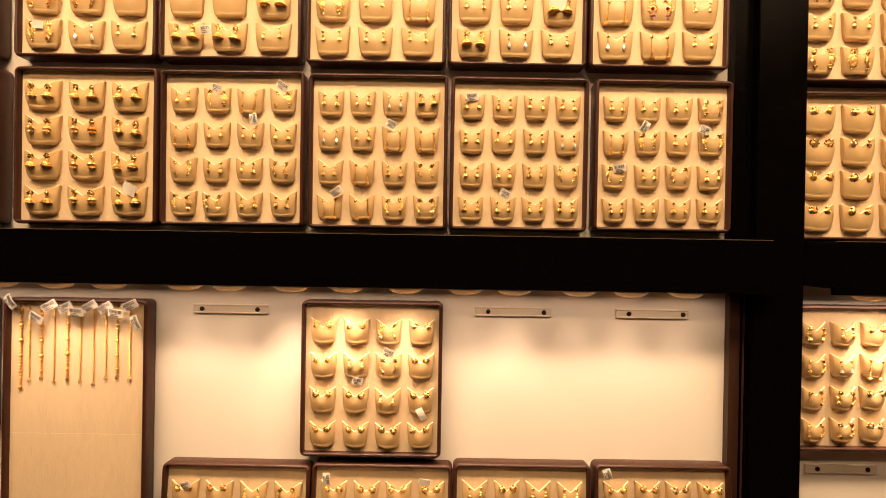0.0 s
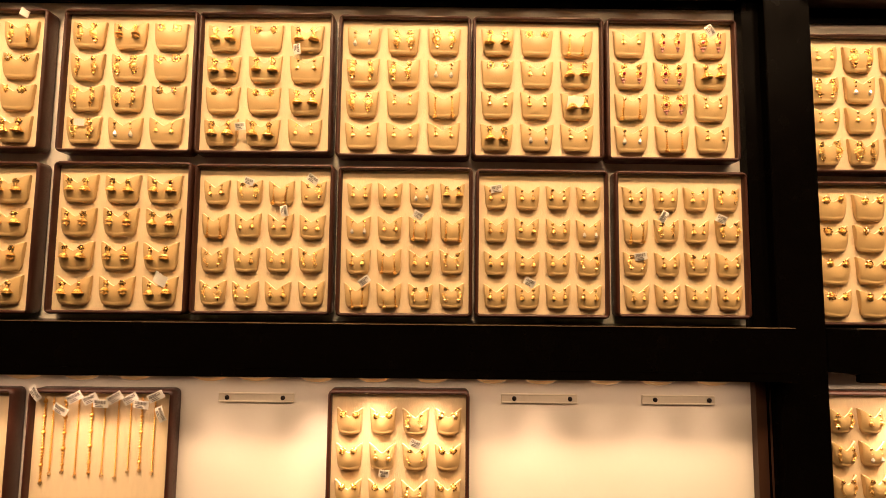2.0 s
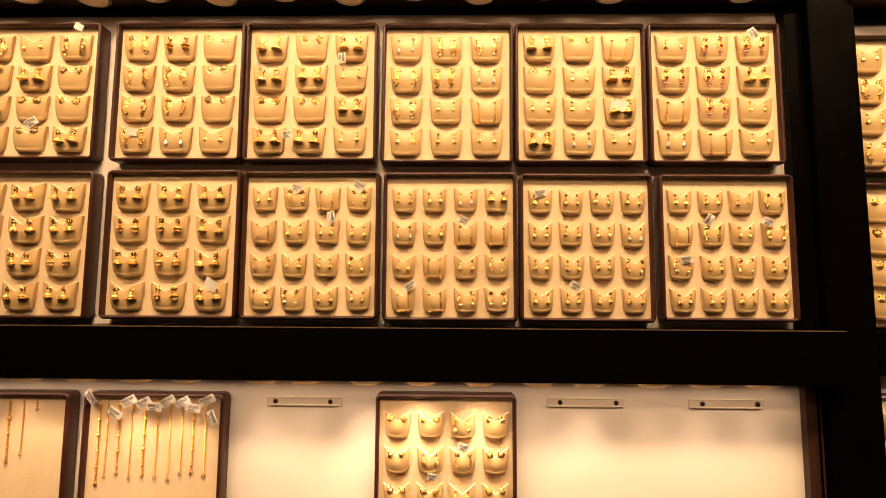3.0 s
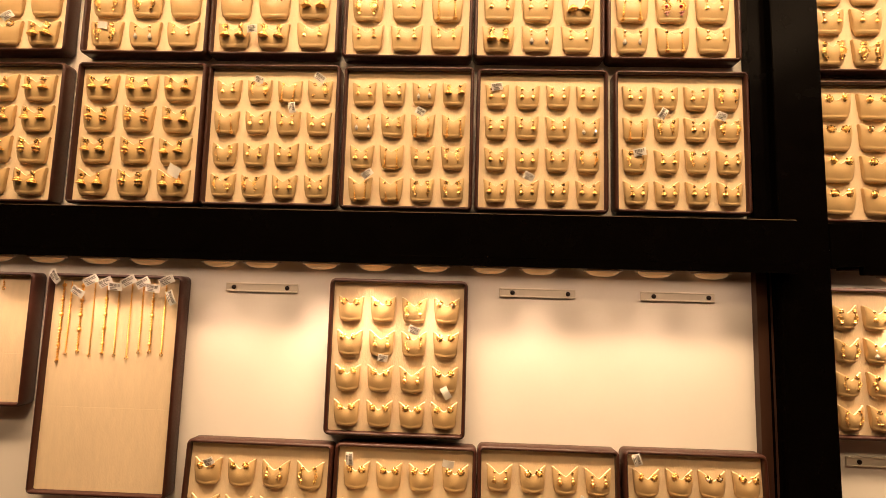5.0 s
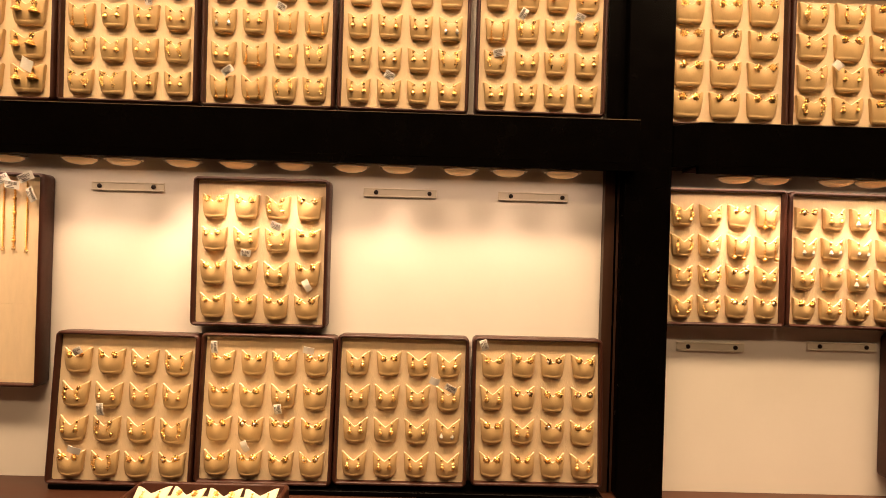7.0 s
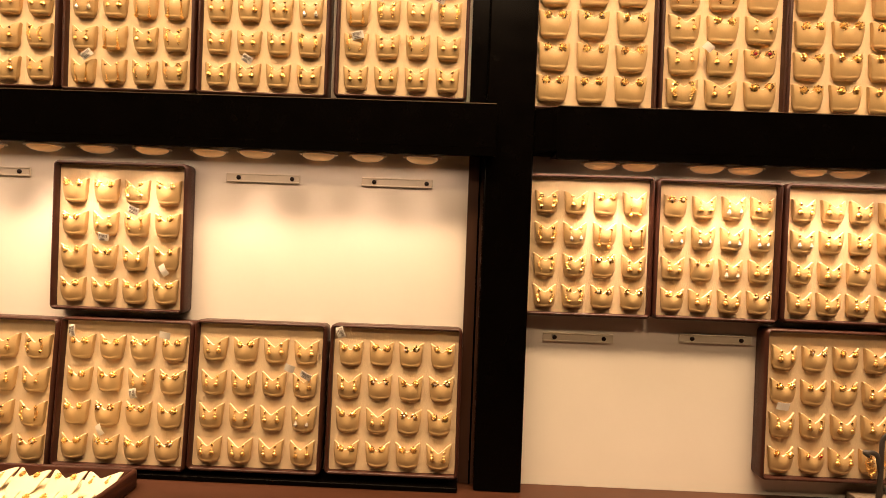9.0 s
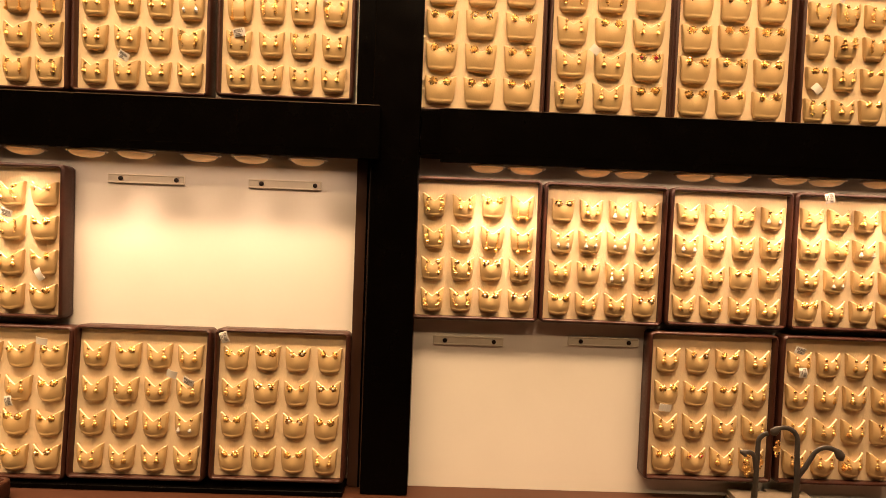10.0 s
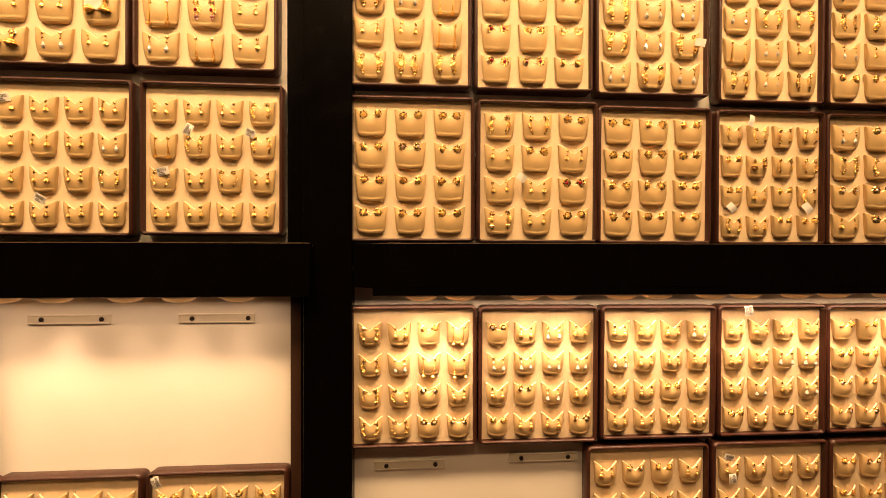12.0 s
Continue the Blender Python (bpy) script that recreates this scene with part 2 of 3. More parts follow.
# ---- lamps ----
lens_bm = lathe(bmesh.new(), [(0.0005, -0.0125), (0.011, -0.0120), (0.021, -0.0098), (0.028, -0.0055), (0.030, 0.0)], 24)
rim_bm = lathe(bmesh.new(), [(0.030, 0.0), (0.030, -0.0026), (0.0325, -0.0032), (0.0345, -0.0018), (0.035, 0.0)], 24)
LENS_MESH, RIM_MESH = mesh_of(lens_bm, "lens", LENS, True), mesh_of(rim_bm, "rim", RIM, True)
first_lamp = None


def downlight(x, y, z, squash=1.0):
    global first_lamp
    if first_lamp is None:
        first_lamp = tagged(new("downlight"), "round warm downlight with a frosted lens under the beam", "lamp", "downlights")
        part("lens", LENS_MESH, None, first_lamp, "frosted amber lens")
        part("rim", RIM_MESH, None, first_lamp, "cream lamp rim")
        first_lamp.matrix_basis = pose(x, y, z)
        first_lamp.scale.y = squash
        return first_lamp
    lamp = copy_thing(first_lamp, pose(x, y, z))
    lamp.scale.y = squash
    return lamp


for i, x in enumerate(LOW_A_X + LOW_B_X):
    y = 0.682 if i % 2 else 0.684
    downlight(x, y, LOW_Z - 0.010, 0.66)
    spot(x, y - 0.033, LOW_Z - 0.024, LOW_WATTS * (STRENGTH_A + STRENGTH_B)[i], 84, y + 0.14, 0.034, LOW_COLOUR)
# the soft scatter of each bay's frosted lenses, as one long source
for x0, x1, watts in ((X0 + 0.05, 0.52, 0.75), (0.66, X1 - 0.05, 1.1)):
    data = bpy.data.lights.new("scatter", "AREA")
    data.shape, data.size, data.size_y, data.energy, data.color = "RECTANGLE", x1 - x0, 0.035, watts, LOW_COLOUR
    new("scatter", data).matrix_world = pose((x0 + x1) / 2, 0.668, LOW_Z - 0.0245)
for i, x in enumerate(TOP_X):
    y = 0.655 if i % 2 else 0.668
    z = TOP_Z if x < 0.6 else TOP_Z_B
    downlight(x, y, z)
    spot(x, y - 0.004, z - 0.016, TOP_WATTS, 120, y - 0.02)
for x in CEILING_X:
    downlight(x, CEILING_Y, CEILING_Z)
    spot(x, CEILING_Y, CEILING_Z - 0.02, CEILING_WATTS, 95, CEILING_Y + 0.55, 0.15)
# unseen second row, added as fill to soften the shadows inside the trays
for x in CEILING_X[::2]:
    downlight(x + 0.2, -0.75, CEILING_Z)
    spot(x + 0.2, -0.75, CEILING_Z - 0.02, REAR_WATTS, 80, -0.75 + 1.1, 0.14)


# ---- trays ----
TRAY_D, RIM_W, RECESS = 0.030, 0.0066, 0.011
FABRIC_Y = WALL_Y - TRAY_D + RECESS


def ring_frame(w, h, d, rim, recess):
    """A tray's shell, open to the front (-y), with rounded corners; origin at the back, lower left."""
    bm = bmesh.new()

    def loop(inset, y, r, n=4):
        out = []
        for cx, cz, a0 in ((w - inset - r, h - inset - r, 0), (inset + r, h - inset - r, 90), (inset + r, inset + r, 180), (w - inset - r, inset + r, 270)):
            for k in range(n + 1):
                a = radians(a0 + 90 * k / n)
                out.append(bm.verts.new((cx + r * math.cos(a), y, cz + r * math.sin(a))))
        return out

    loops = [loop(0.002, 0.0, 0.009), loop(0.0, -0.003, 0.010), loop(0.0, -d + 0.004, 0.010), loop(0.0012, -d + 0.0012, 0.009), loop(0.0035, -d, 0.008),
             loop(rim - 0.002, -d, 0.004), loop(rim, -d + 0.002, 0.003), loop(rim, -d + recess + 0.001, 0.003)]
    for a, b in zip(loops, loops[1:]):
        for k in range(len(a)):
            bm.faces.new((a[k], a[(k + 1) % len(a)], b[(k + 1) % len(a)], b[k]))
    bm.faces.new(loops[0])
    return bm


def pad_mesh(name, mat):
    """An ear pad of bent leatherette, 1 wide and 1 high (ear tips at z = 0): a V-notched front with a thick lip, hollow behind, a crease above its foot."""
    bm = bmesh.new()
    n = 14
    levels = [0.0, 0.05, 0.14, 0.26, 0.40, 0.54, 0.67, 0.79, 0.848, 0.862, 0.93, 0.975, 1.0]
    m = len(levels) - 1

    def top(u):
        a = abs(u) * 2
        return -0.39 + 0.39 * math.sqrt(a * a + 0.012) ** 1.1 + 0.03 * math.sin(math.pi * a) - (0.035 if a > 0.99 else 0.0)

    def half(v):
        return (0.5 - 0.07 * v ** 0.9) * (1.0 if v < 0.74 else 1.0 - 0.20 * ((v - 0.74) / 0.26) ** 2.4)

    def depth(v, u):
        a = abs(u) * 2
        foot = 0.009 if 0.85 < v < 0.95 else (-0.025 if v > 0.95 else 0.0)
        return 0.30 - 0.05 * v + 0.07 * math.sin(math.pi * min(1.0, v * 1.15)) - 0.15 * a ** 2.3 + foot

    grid = []
    for v in levels:
        row = []
        for i in range(n + 1):
            u = -0.5 + i / n
            z = top(u) * (1 - v) - v
            row.append(bm.verts.new((u * 2 * half(max(0.0, -z)), -depth(v, u), z)))
        grid.append(row)
    for j in range(m):
        for i in range(n):
            bm.faces.new((grid[j][i], grid[j][i + 1], grid[j + 1][i + 1], grid[j + 1][i]))
    rim = [grid[0][i] for i in range(n + 1)] + [grid[j][n] for j in range(1, m + 1)] + [grid[m][i] for i in range(n - 1, -1, -1)] + [grid[j][0] for j in range(m - 1, 0, -1)]
    inner, back = [], []
    for k, v in enumerate(rim):
        lip = k <= n
        inner.append(bm.verts.new((v.co.x, v.co.y + (0.055 if lip else 0.03), v.co.z + (0.012 if lip else 0.0))))
        back.append(bm.verts.new((v.co.x * 0.98, -0.01, v.co.z - (0.30 if lip and 0 < k < n else 0.0))))
    c = len(rim)
    for k in range(c):
        # slot 1 colours the top lip, which carries the light from above
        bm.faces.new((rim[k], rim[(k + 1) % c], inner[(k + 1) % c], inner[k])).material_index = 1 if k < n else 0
        bm.faces.new((inner[k], inner[(k + 1) % c], back[(k + 1) % c], back[k]))
    me = mesh_of(bm, name, mat)
    for p in me.polygons:
        p.use_smooth = p.index < n * m
    return me


# on leatherette pads, paler card colour paints the light caught by the lip
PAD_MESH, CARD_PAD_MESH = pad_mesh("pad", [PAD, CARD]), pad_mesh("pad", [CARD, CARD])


# ---- earrings: one template of each kind and size, then copies ----
def turned(bm, profile, n, lobes=0, depth=0.0, at=(0, 0, 0), axis="z", squash=1.0):
    """A turned body whose rings swell in and out into lobes."""
    rings = []
    for r, h in profile:
        ring = []
        for k in range(n):
            a = 2 * math.pi * k / n
            q = r * (1 + depth * math.cos(lobes * a))
            u, v = q * math.cos(a), q * math.sin(a) * squash
            ring.append(bm.verts.new(Vector(at) + Vector((u, v, h) if axis == "z" else (u, -h, v))))
        rings.append(ring)
    for a, b in zip(rings, rings[1:]):
        for k in range(n):
            bm.faces.new((a[k], a[(k + 1) % n], b[(k + 1) % n], b[k]))
    bm.faces.new(rings[0]), bm.faces.new(rings[-1])


def flower(bm, r, lobes, thick=0.6):
    turned(bm, [(r * 0.8, -r * 0.2), (r * 1.3, 0.0), (r * 1.45, r * 0.2 * thick), (r * 1.2, r * 0.5 * thick), (r * 0.7, r * 0.45 * thick), (r * 0.62, r * 0.8 * thick), (r * 0.35, r * 1.1 * thick)], 4 * lobes, lobes, 0.14, axis="y")


def bell_profile(z, r, h):
    return [(r * 0.12, z), (r * 0.45, z - h * 0.12), (r * 0.72, z - h * 0.42), (r * 0.8, z - h * 0.6), (r * 0.9, z - h * 0.62), (r * 0.88, z - h * 0.8), (r * 1.08, z - h * 0.9), (r * 1.12, z - h * 1.05), (r * 0.95, z - h * 1.15), (r * 0.3, z - h * 1.12)]


def beads(z0, z1, r, n):
    out = []
    for k in range(n):
        za, step = z0 + (z1 - z0) * k / n, (z1 - z0) / n
        out += [(r * 0.18, za), (r, za + step * 0.35), (r, za + step * 0.65)]
    return out + [(r * 0.35, z1)]


def build_earring(kind, s):
    """Hangs from the origin, in front (-y) of the pad; s is the stud's size."""
    if kind in ("flower", "ruby", "emerald", "crystal"):
        stone = {"flower": GOLD_MATT, "ruby": RUBY, "emerald": EMERALD, "crystal": CRYSTAL}[kind]
        bm = bmesh.new()
        flower(bm, s * 1.0, 8)
        words = {"flower": "gold flower stud earring on a beige pad", "ruby": "gold stud earring with a red stone", "emerald": "gold stud earring with a green stone", "crystal": "gold stud earring with a clear stone"}[kind]
        root = tagged(new("stud_earring"), words, "earring", kind + " stud earrings")
        part("setting", bm, GOLD, root)
        g = bmesh.new()
        if kind == "flower":
            turned(g, [(s * 0.8, s * 0.3), (s * 0.85, s * 0.5), (s * 0.6, s * 0.75), (s * 0.36, s * 0.62), (s * 0.34, s * 0.85), (s * 0.1, s * 0.98)], 24, 6, 0.14, axis="y")
        else:
            ball(g, (0, -s * 0.42, 0), s * 0.62, 0, 1 if kind == "crystal" else 2, (1, 0.7, 1))
        part("stone" if kind != "flower" else "boss", g, stone, root)
        return root
    words = {"jhumka": "gold bell-shaped earring with a beaded rim", "tiered": "gold earring with two stacked bells", "drop": "small gold drop earring on a beige pad",
             "tassel": "long gold chain earring with a bead", "filigree": "ornate gold medallion earring on a beige pad", "chand": "gold medallion earring with red stones and pink beads", "pearl": "gold drop earring with a clear bead"}[kind]
    root = tagged(new({"jhumka": "bell_earring", "tiered": "tiered_earring", "drop": "drop_earring", "tassel": "chain_earring", "filigree": "medallion_earring", "chand": "stone_earring", "pearl": "bead_earring"}[kind]), words, "earring", kind + " earrings")
    bm = bmesh.new()
    if kind in ("jhumka", "tiered", "filigree", "chand"):
        flower(bm, s * 0.8, 6)
    else:
        ball(bm, (0, 0, 0), s * 0.62, 0, 2, (1, 0.7, 1))
    part("stud", bm, GOLD, root)
    bm = bmesh.new()
    if kind == "jhumka":
        turned(bm, [(s * 0.2, -s * 0.8), (s * 0.5, -s * 1.3), (s * 0.5, -s * 1.7)] + bell_profile(-s * 1.9, s * 1.75, s * 1.8) + [(s * 0.4, -s * 4.0), (s * 0.1, -s * 4.3)], 24, 12, 0.04)
    elif kind == "tiered":
        turned(bm, [(s * 0.2, -s * 0.8), (s * 0.45, -s * 1.3), (s * 0.3, -s * 1.6)] + bell_profile(-s * 1.7, s * 1.45, s * 1.1) + bell_profile(-s * 3.1, s * 1.2, s * 1.0) + [(s * 0.4, -s * 4.5), (s * 0.1, -s * 4.9)], 20, 10, 0.05)
    elif kind == "drop":
        turned(bm, [(s * 0.16, -s * 0.5), (s * 0.16, -s * 1.1), (s * 0.55, -s * 1.5), (s * 0.5, -s * 1.75), (s * 0.2, -s * 1.95), (s * 0.7, -s * 2.5), (s * 0.88, -s * 3.1), (s * 0.92, -s * 3.4), (s * 0.5, -s * 3.5), (s * 0.36, -s * 3.9), (s * 0.05, -s * 4.1)], 16, 8, 0.08)
    elif kind == "pearl":
        turned(bm, [(s * 0.16, -s * 0.6), (s * 0.16, -s * 1.2), (s * 0.5, -s * 1.6), (s * 0.45, -s * 1.9), (s * 0.16, -s * 2.1), (s * 0.16, -s * 2.6)], 8)
    elif kind == "tassel":
        turned(bm, beads(-s * 0.7, -s * 6.0, s * 0.4, 9) + [(s * 0.8, -s * 6.6), (s * 0.75, -s * 7.1), (s * 0.2, -s * 7.5)], 8)
    else:
        r = s * 1.55
        turned(bm, [(r * 0.5, -r * 0.12), (r * 1.0, -r * 0.05), (r * 1.08, r * 0.10), (r * 0.86, r * 0.2), (r * 0.66, r * 0.06), (r * 0.5, r * 0.2), (r * 0.2, r * 0.26)], 36, 9, 0.13, (0, 0, -s * 2.45), "y")
    drop = part("drop", bm, GOLD if kind == "pearl" else GOLD_MATT, root)
    if kind in ("filigree", "chand"):
        g = bmesh.new()
        turned(g, [(s * 0.2, -s * 3.9), (s * 0.95, -s * 4.5), (s * 0.75, -s * 4.8), (s * 0.3, -s * 5.0), (s * 0.42, -s * 5.3), (s * 0.3, -s * 5.7), (s * 0.05, -s * 5.9)], 16, 8, 0.12, squash=0.55)
        part("pendant", g, PINK if kind == "chand" else GOLD, drop, "pale pink bead" if kind == "chand" else "")
        if kind == "chand":
            g = bmesh.new()
            ball(g, (0, -s * 0.42, -s * 2.45), s * 0.6, 0, 2, (1, 0.6, 1))
            part("stone", g, RUBY, drop, "red stone")
    if kind == "pearl":
        g = bmesh.new()
        lathe(g, [(s * 0.1, -s * 2.4), (s * 0.5, -s * 3.2), (s * 0.75, -s * 4.0), (s * 0.5, -s * 4.6), (s * 0.1, -s * 4.8)], 8)
        part("bead", g, CRYSTAL, drop, "clear bead")
    return root


templates = {}


def earring(kind, s, m):
    key = (kind, s)
    if key in templates:
        return copy_thing(templates[key], m)
    templates[key] = build_earring(kind, s)
    templates[key].matrix_basis = m
    return templates[key]


MIX = {
    "bells": ("jhumka", "jhumka", "tiered", "jhumka"),
    "ornate": ("filigree", "filigree", "jhumka", "pearl", "filigree"),
    "long": ("tassel", "filigree", "pearl", "drop", "filigree"),
    "small": ("drop", "drop", "pearl", "drop", "tassel", "jhumka", "drop"),
    "tiny": ("drop", "drop", "flower", "drop", "pearl"),
    "studs": ("flower", "flower", "crystal", "flower", "drop"),
    "flowers": ("flower", "flower", "flower", "crystal", "ruby"),
    "stones": ("ruby", "crystal", "emerald", "pearl", "filigree", "flower"),
    "mixed": ("flower", "drop", "jhumka", "crystal", "pearl", "filigree"),
}


def pad_places(w, h, cols):
    if cols == 4:
        return [(w * (0.157 + 0.231 * i), h * (1 - 0.108 - 0.222 * j), w * 0.186, h * 0.168) for j in range(4) for i in range(4)]
    return [(w * (0.188 + 0.305 * i), h * (1 - 0.082 - 0.222 * j), w * 0.252, h * 0.194) for j in range(4) for i in range(3)]


CODE = {"j": "jhumka", "t": "tiered", "d": "drop", "p": "pearl", "l": "tassel", "f": "filigree", "o": "flower", "r": "ruby", "h": "chand", "e": "emerald", "c": "crystal"}


def display_tray(x0, x1, z0, z1, cols, mix, seed, words, group, pattern="", lean=0.0):
    rnd = random.Random(seed)
    x0, x1 = x0 - 0.002, x1 + 0.002
    w, h = x1 - x0, z1 - z0
    root = tagged(new("display_tray"), words, "tray", group)
    back = WALL_Y - 0.0006
    tilt = pose(0, back - h * math.sin(radians(lean)), z0, -lean) @ pose(0, -back, -z0)
    root.matrix_basis = tilt @ pose(x0, back, z0, 0, rnd.uniform(-0.25, 0.25), 0)
    part("frame", ring_frame(w, h, TRAY_D, RIM_W, RECESS), LEATHER, root, "dark brown leather rim", True)
    part("backing", one_box(RIM_W - 0.001, w - RIM_W + 0.001, -TRAY_D + RECESS, -0.004, RIM_W - 0.001, h - RIM_W + 0.001), SUEDE, root, "cream cloth backing")
    for n, (px, pz, pw, ph) in enumerate(pad_places(w, h, cols)):
        px, pz = px + rnd.uniform(-0.0008, 0.0008), pz + rnd.uniform(-0.0008, 0.0008)
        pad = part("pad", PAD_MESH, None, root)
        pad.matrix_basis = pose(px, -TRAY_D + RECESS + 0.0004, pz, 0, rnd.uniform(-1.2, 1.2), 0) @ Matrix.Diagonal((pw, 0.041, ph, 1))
        kind = CODE[pattern[n]] if pattern else rnd.choice(MIX[mix])
        size = 0.0041 if cols == 4 else 0.0048
        if kind in ("jhumka", "tiered"):
            size *= 0.85 if cols == 4 else 0.95
        if kind in ("flower", "ruby", "emerald", "crystal"):
            size *= 1.1 if cols == 4 else 1.12
        if cols == 3 and z0 > 1.9 and kind in ("filigree", "chand", "pearl", "tassel", "jhumka"):
            size *= 1.12
        if cols == 4 and kind in ("drop", "pearl", "tassel"):
            size *= 1.15
        size = round(size, 5)
        for side in (-1, 1):
            ex, ez = x0 + px + side * (0.225 * pw + rnd.uniform(-0.0012, 0.0012)), z0 + pz - 0.26 * ph + rnd.uniform(-0.002, 0.001)
            proud = 0.0105 if kind not in ("jhumka", "tiered") else 0.0125
            earring(kind, size, tilt @ pose(ex, FABRIC_Y - proud - size * 0.3, ez, 0, rnd.uniform(-7, 7), rnd.uniform(-25, 25)))
    return root


UP = "brown leather tray of {} on cream cloth"
LOWW = "brown leather tray of {} hung above the counter"
GA, GB = "upper display trays", "lower display trays"
WORDS = {"bells": "gold bell earrings", "ornate": "ornate gold earrings", "long": "long gold earrings", "small": "small gold drop earrings", "tiny": "tiny gold earrings",
         "studs": "gold stud earrings", "flowers": "gold flower studs", "stones": "stone-set gold earrings", "mixed": "mixed gold earrings"}
TRAYS = [
    # upper row, first bay
    (-1.037, -0.786, 1.934, 2.207, 3, "mixed"), (-0.753, -0.504, 1.932, 2.208, 3, "ornate"), (-0.497, -0.246, 1.931, 2.205, 3, "bells"), (-0.235, 0.011, 1.928, 2.203, 3, "long"),
    (0.018, 0.261, 1.928, 2.202, 3, "bells"), (0.269, 0.513, 1.927, 2.201, 3, "stones"),
    # second row, first bay
    (-1.032, -0.781, 1.634, 1.914, 3, "bells"), (-0.751, -0.500, 1.635, 1.915, 3, "bells"), (-0.491, -0.238, 1.636, 1.913, 4, "small"), (-0.227, 0.017, 1.635, 1.911, 4, "small"),
    (0.025, 0.266, 1.636, 1.909, 4, "tiny"), (0.281, 0.522, 1.638, 1.908, 4, "small"),
    # upper row, second bay
    (0.636, 0.860, 1.907, 2.175, 3, "long"), (0.868, 1.088, 1.905, 2.171, 3, "flowers"), (1.096, 1.313, 1.902, 2.167, 3, "ornate"), (1.334, 1.545, 1.894, 2.159, 3, "long"), (1.555, 1.774, 1.893, 2.158, 3, "mixed"),
    # second row, second bay
    (0.638, 0.866, 1.627, 1.892, 3, "flowers"), (0.873, 1.097, 1.626, 1.890, 3, "mixed"), (1.100, 1.318, 1.625, 1.884, 3, "flowers"), (1.331, 1.549, 1.623, 1.882, 4, "ornate"), (1.556, 1.780, 1.622, 1.879, 3, "mixed"),
    # third row
    (-0.235, 0.013, 1.228, 1.506, 4, "studs"),
    (0.644, 0.871, 1.252, 1.511, 4, "stones"), (0.877, 1.099, 1.254, 1.510, 4, "tiny"), (1.108, 1.330, 1.256, 1.509, 4, "tiny"), (1.338, 1.554, 1.256, 1.509, 4, "tiny"), (1.560, 1.784, 1.257, 1.507, 4, "studs"),
    # lowest row
    (-0.480, -0.220, 0.935, 1.212, 4, "studs"), (-0.212, 0.034, 0.942, 1.215, 4, "studs"), (0.040, 0.281, 0.946, 1.219, 4, "tiny"), (0.292, 0.531, 0.950, 1.221, 4, "studs"),
    (1.083, 1.318, 0.969, 1.245, 4, "studs"), (1.329, 1.559, 0.969, 1.246, 4, "small"), (1.568, 1.796, 0.968, 1.245, 4, "studs"),
]
PATTERNS = {  # earrings row by row, where a tray's own order shows
    1: "ftcffcffcfpd", 2: "jojjjdoojjjd", 3: "pffffpfdlddd", 4: "jolcdjddjjpd", 5: "dhhhhjlhdpld",
    7: "jjjttjjtjjtj", 8: "dflflddd" "fddfffdd", 9: "ddpjpdll" "dldfllff", 10: "dddddddp" "dddfdddd", 11: "dddflfdf" "fdfddddd",
    17: "oooocooooooo", 18: "ffododddrfdo", 19: "oooooooooooo", 20: "ffffotff" "odoffdoo",
    22: "oofcodfo" "oodooooo", 23: "fdolfpll" "ffcdffcc", 24: "cdpdpppp" "dcpdoddc", 28: "oodffddd" "dfdfofoc", 32: "dcodoood" "ddddordf", 33: "dddddddd" "dddfdddd",
}
LEAN = 3.6  # the lowest trays of the first bay stand on the ledge and lean on the wall
for i, (x0, x1, z0, z1, cols, mix) in enumerate(TRAYS):
    upper = z0 > 1.6
    display_tray(x0, x1, z0, z1, cols, mix, 100 + i, (UP if upper else LOWW).format(WORDS[mix]), GA if upper else GB, PATTERNS.get(i, ""), LEAN if z0 < 1.0 and x0 < 0.6 else 0.0)


# ---- chain trays ----
def chain(x, z_top, z_low, seed, style, lean=0.0):
    rnd = random.Random(seed)
    bm = bmesh.new()
    profile, z, k = [], z_top, 0
    while z > z_low:
        r = (0.0015, 0.0020, 0.0018)[style] * rnd.uniform(0.85, 1.15) * (1.6 if style == 1 and k % 5 == 0 else 1.0) * (0.7 if style == 2 and k % 3 == 0 else 1.0)
        profile += [(r * 0.3, z), (r, z - r * 0.8), (r, z - r * 1.6)]
        z, k = z - r * 2.4, k + 1
    turned(bm, profile + [(0.0004, z)], 7, at=(x, 0, 0))
    root = tagged(new("chain"), "thin gold chain hanging on cream cloth", "chain", "hanging gold chains")
    part("strand", bm, CHAIN_GOLD, root)
    g = bmesh.new()
    tube(g, [(x + 0.003 * math.sin(a), 0, z_low - 0.004 + 0.003 * math.cos(a)) for a in [2 * math.pi * i / 10 for i in range(11)]], 0.0007, 5)
    part("clasp", g, GOLD, root, "gold ring clasp")
    g = bmesh.new()
    tube(g, [(x, 0.004, z_top + 0.003), (x, -0.001, z_top + 0.004), (x, -0.0012, z_top - 0.001)], 0.0009, 5)
    part("pin", g, GOLD_MATT, root)
    root.matrix_basis = pose(0, FABRIC_Y - 0.0025, 1.507) @ pose(0, 0, 0, -lean) @ pose(0, 0, -1.507)
    return root


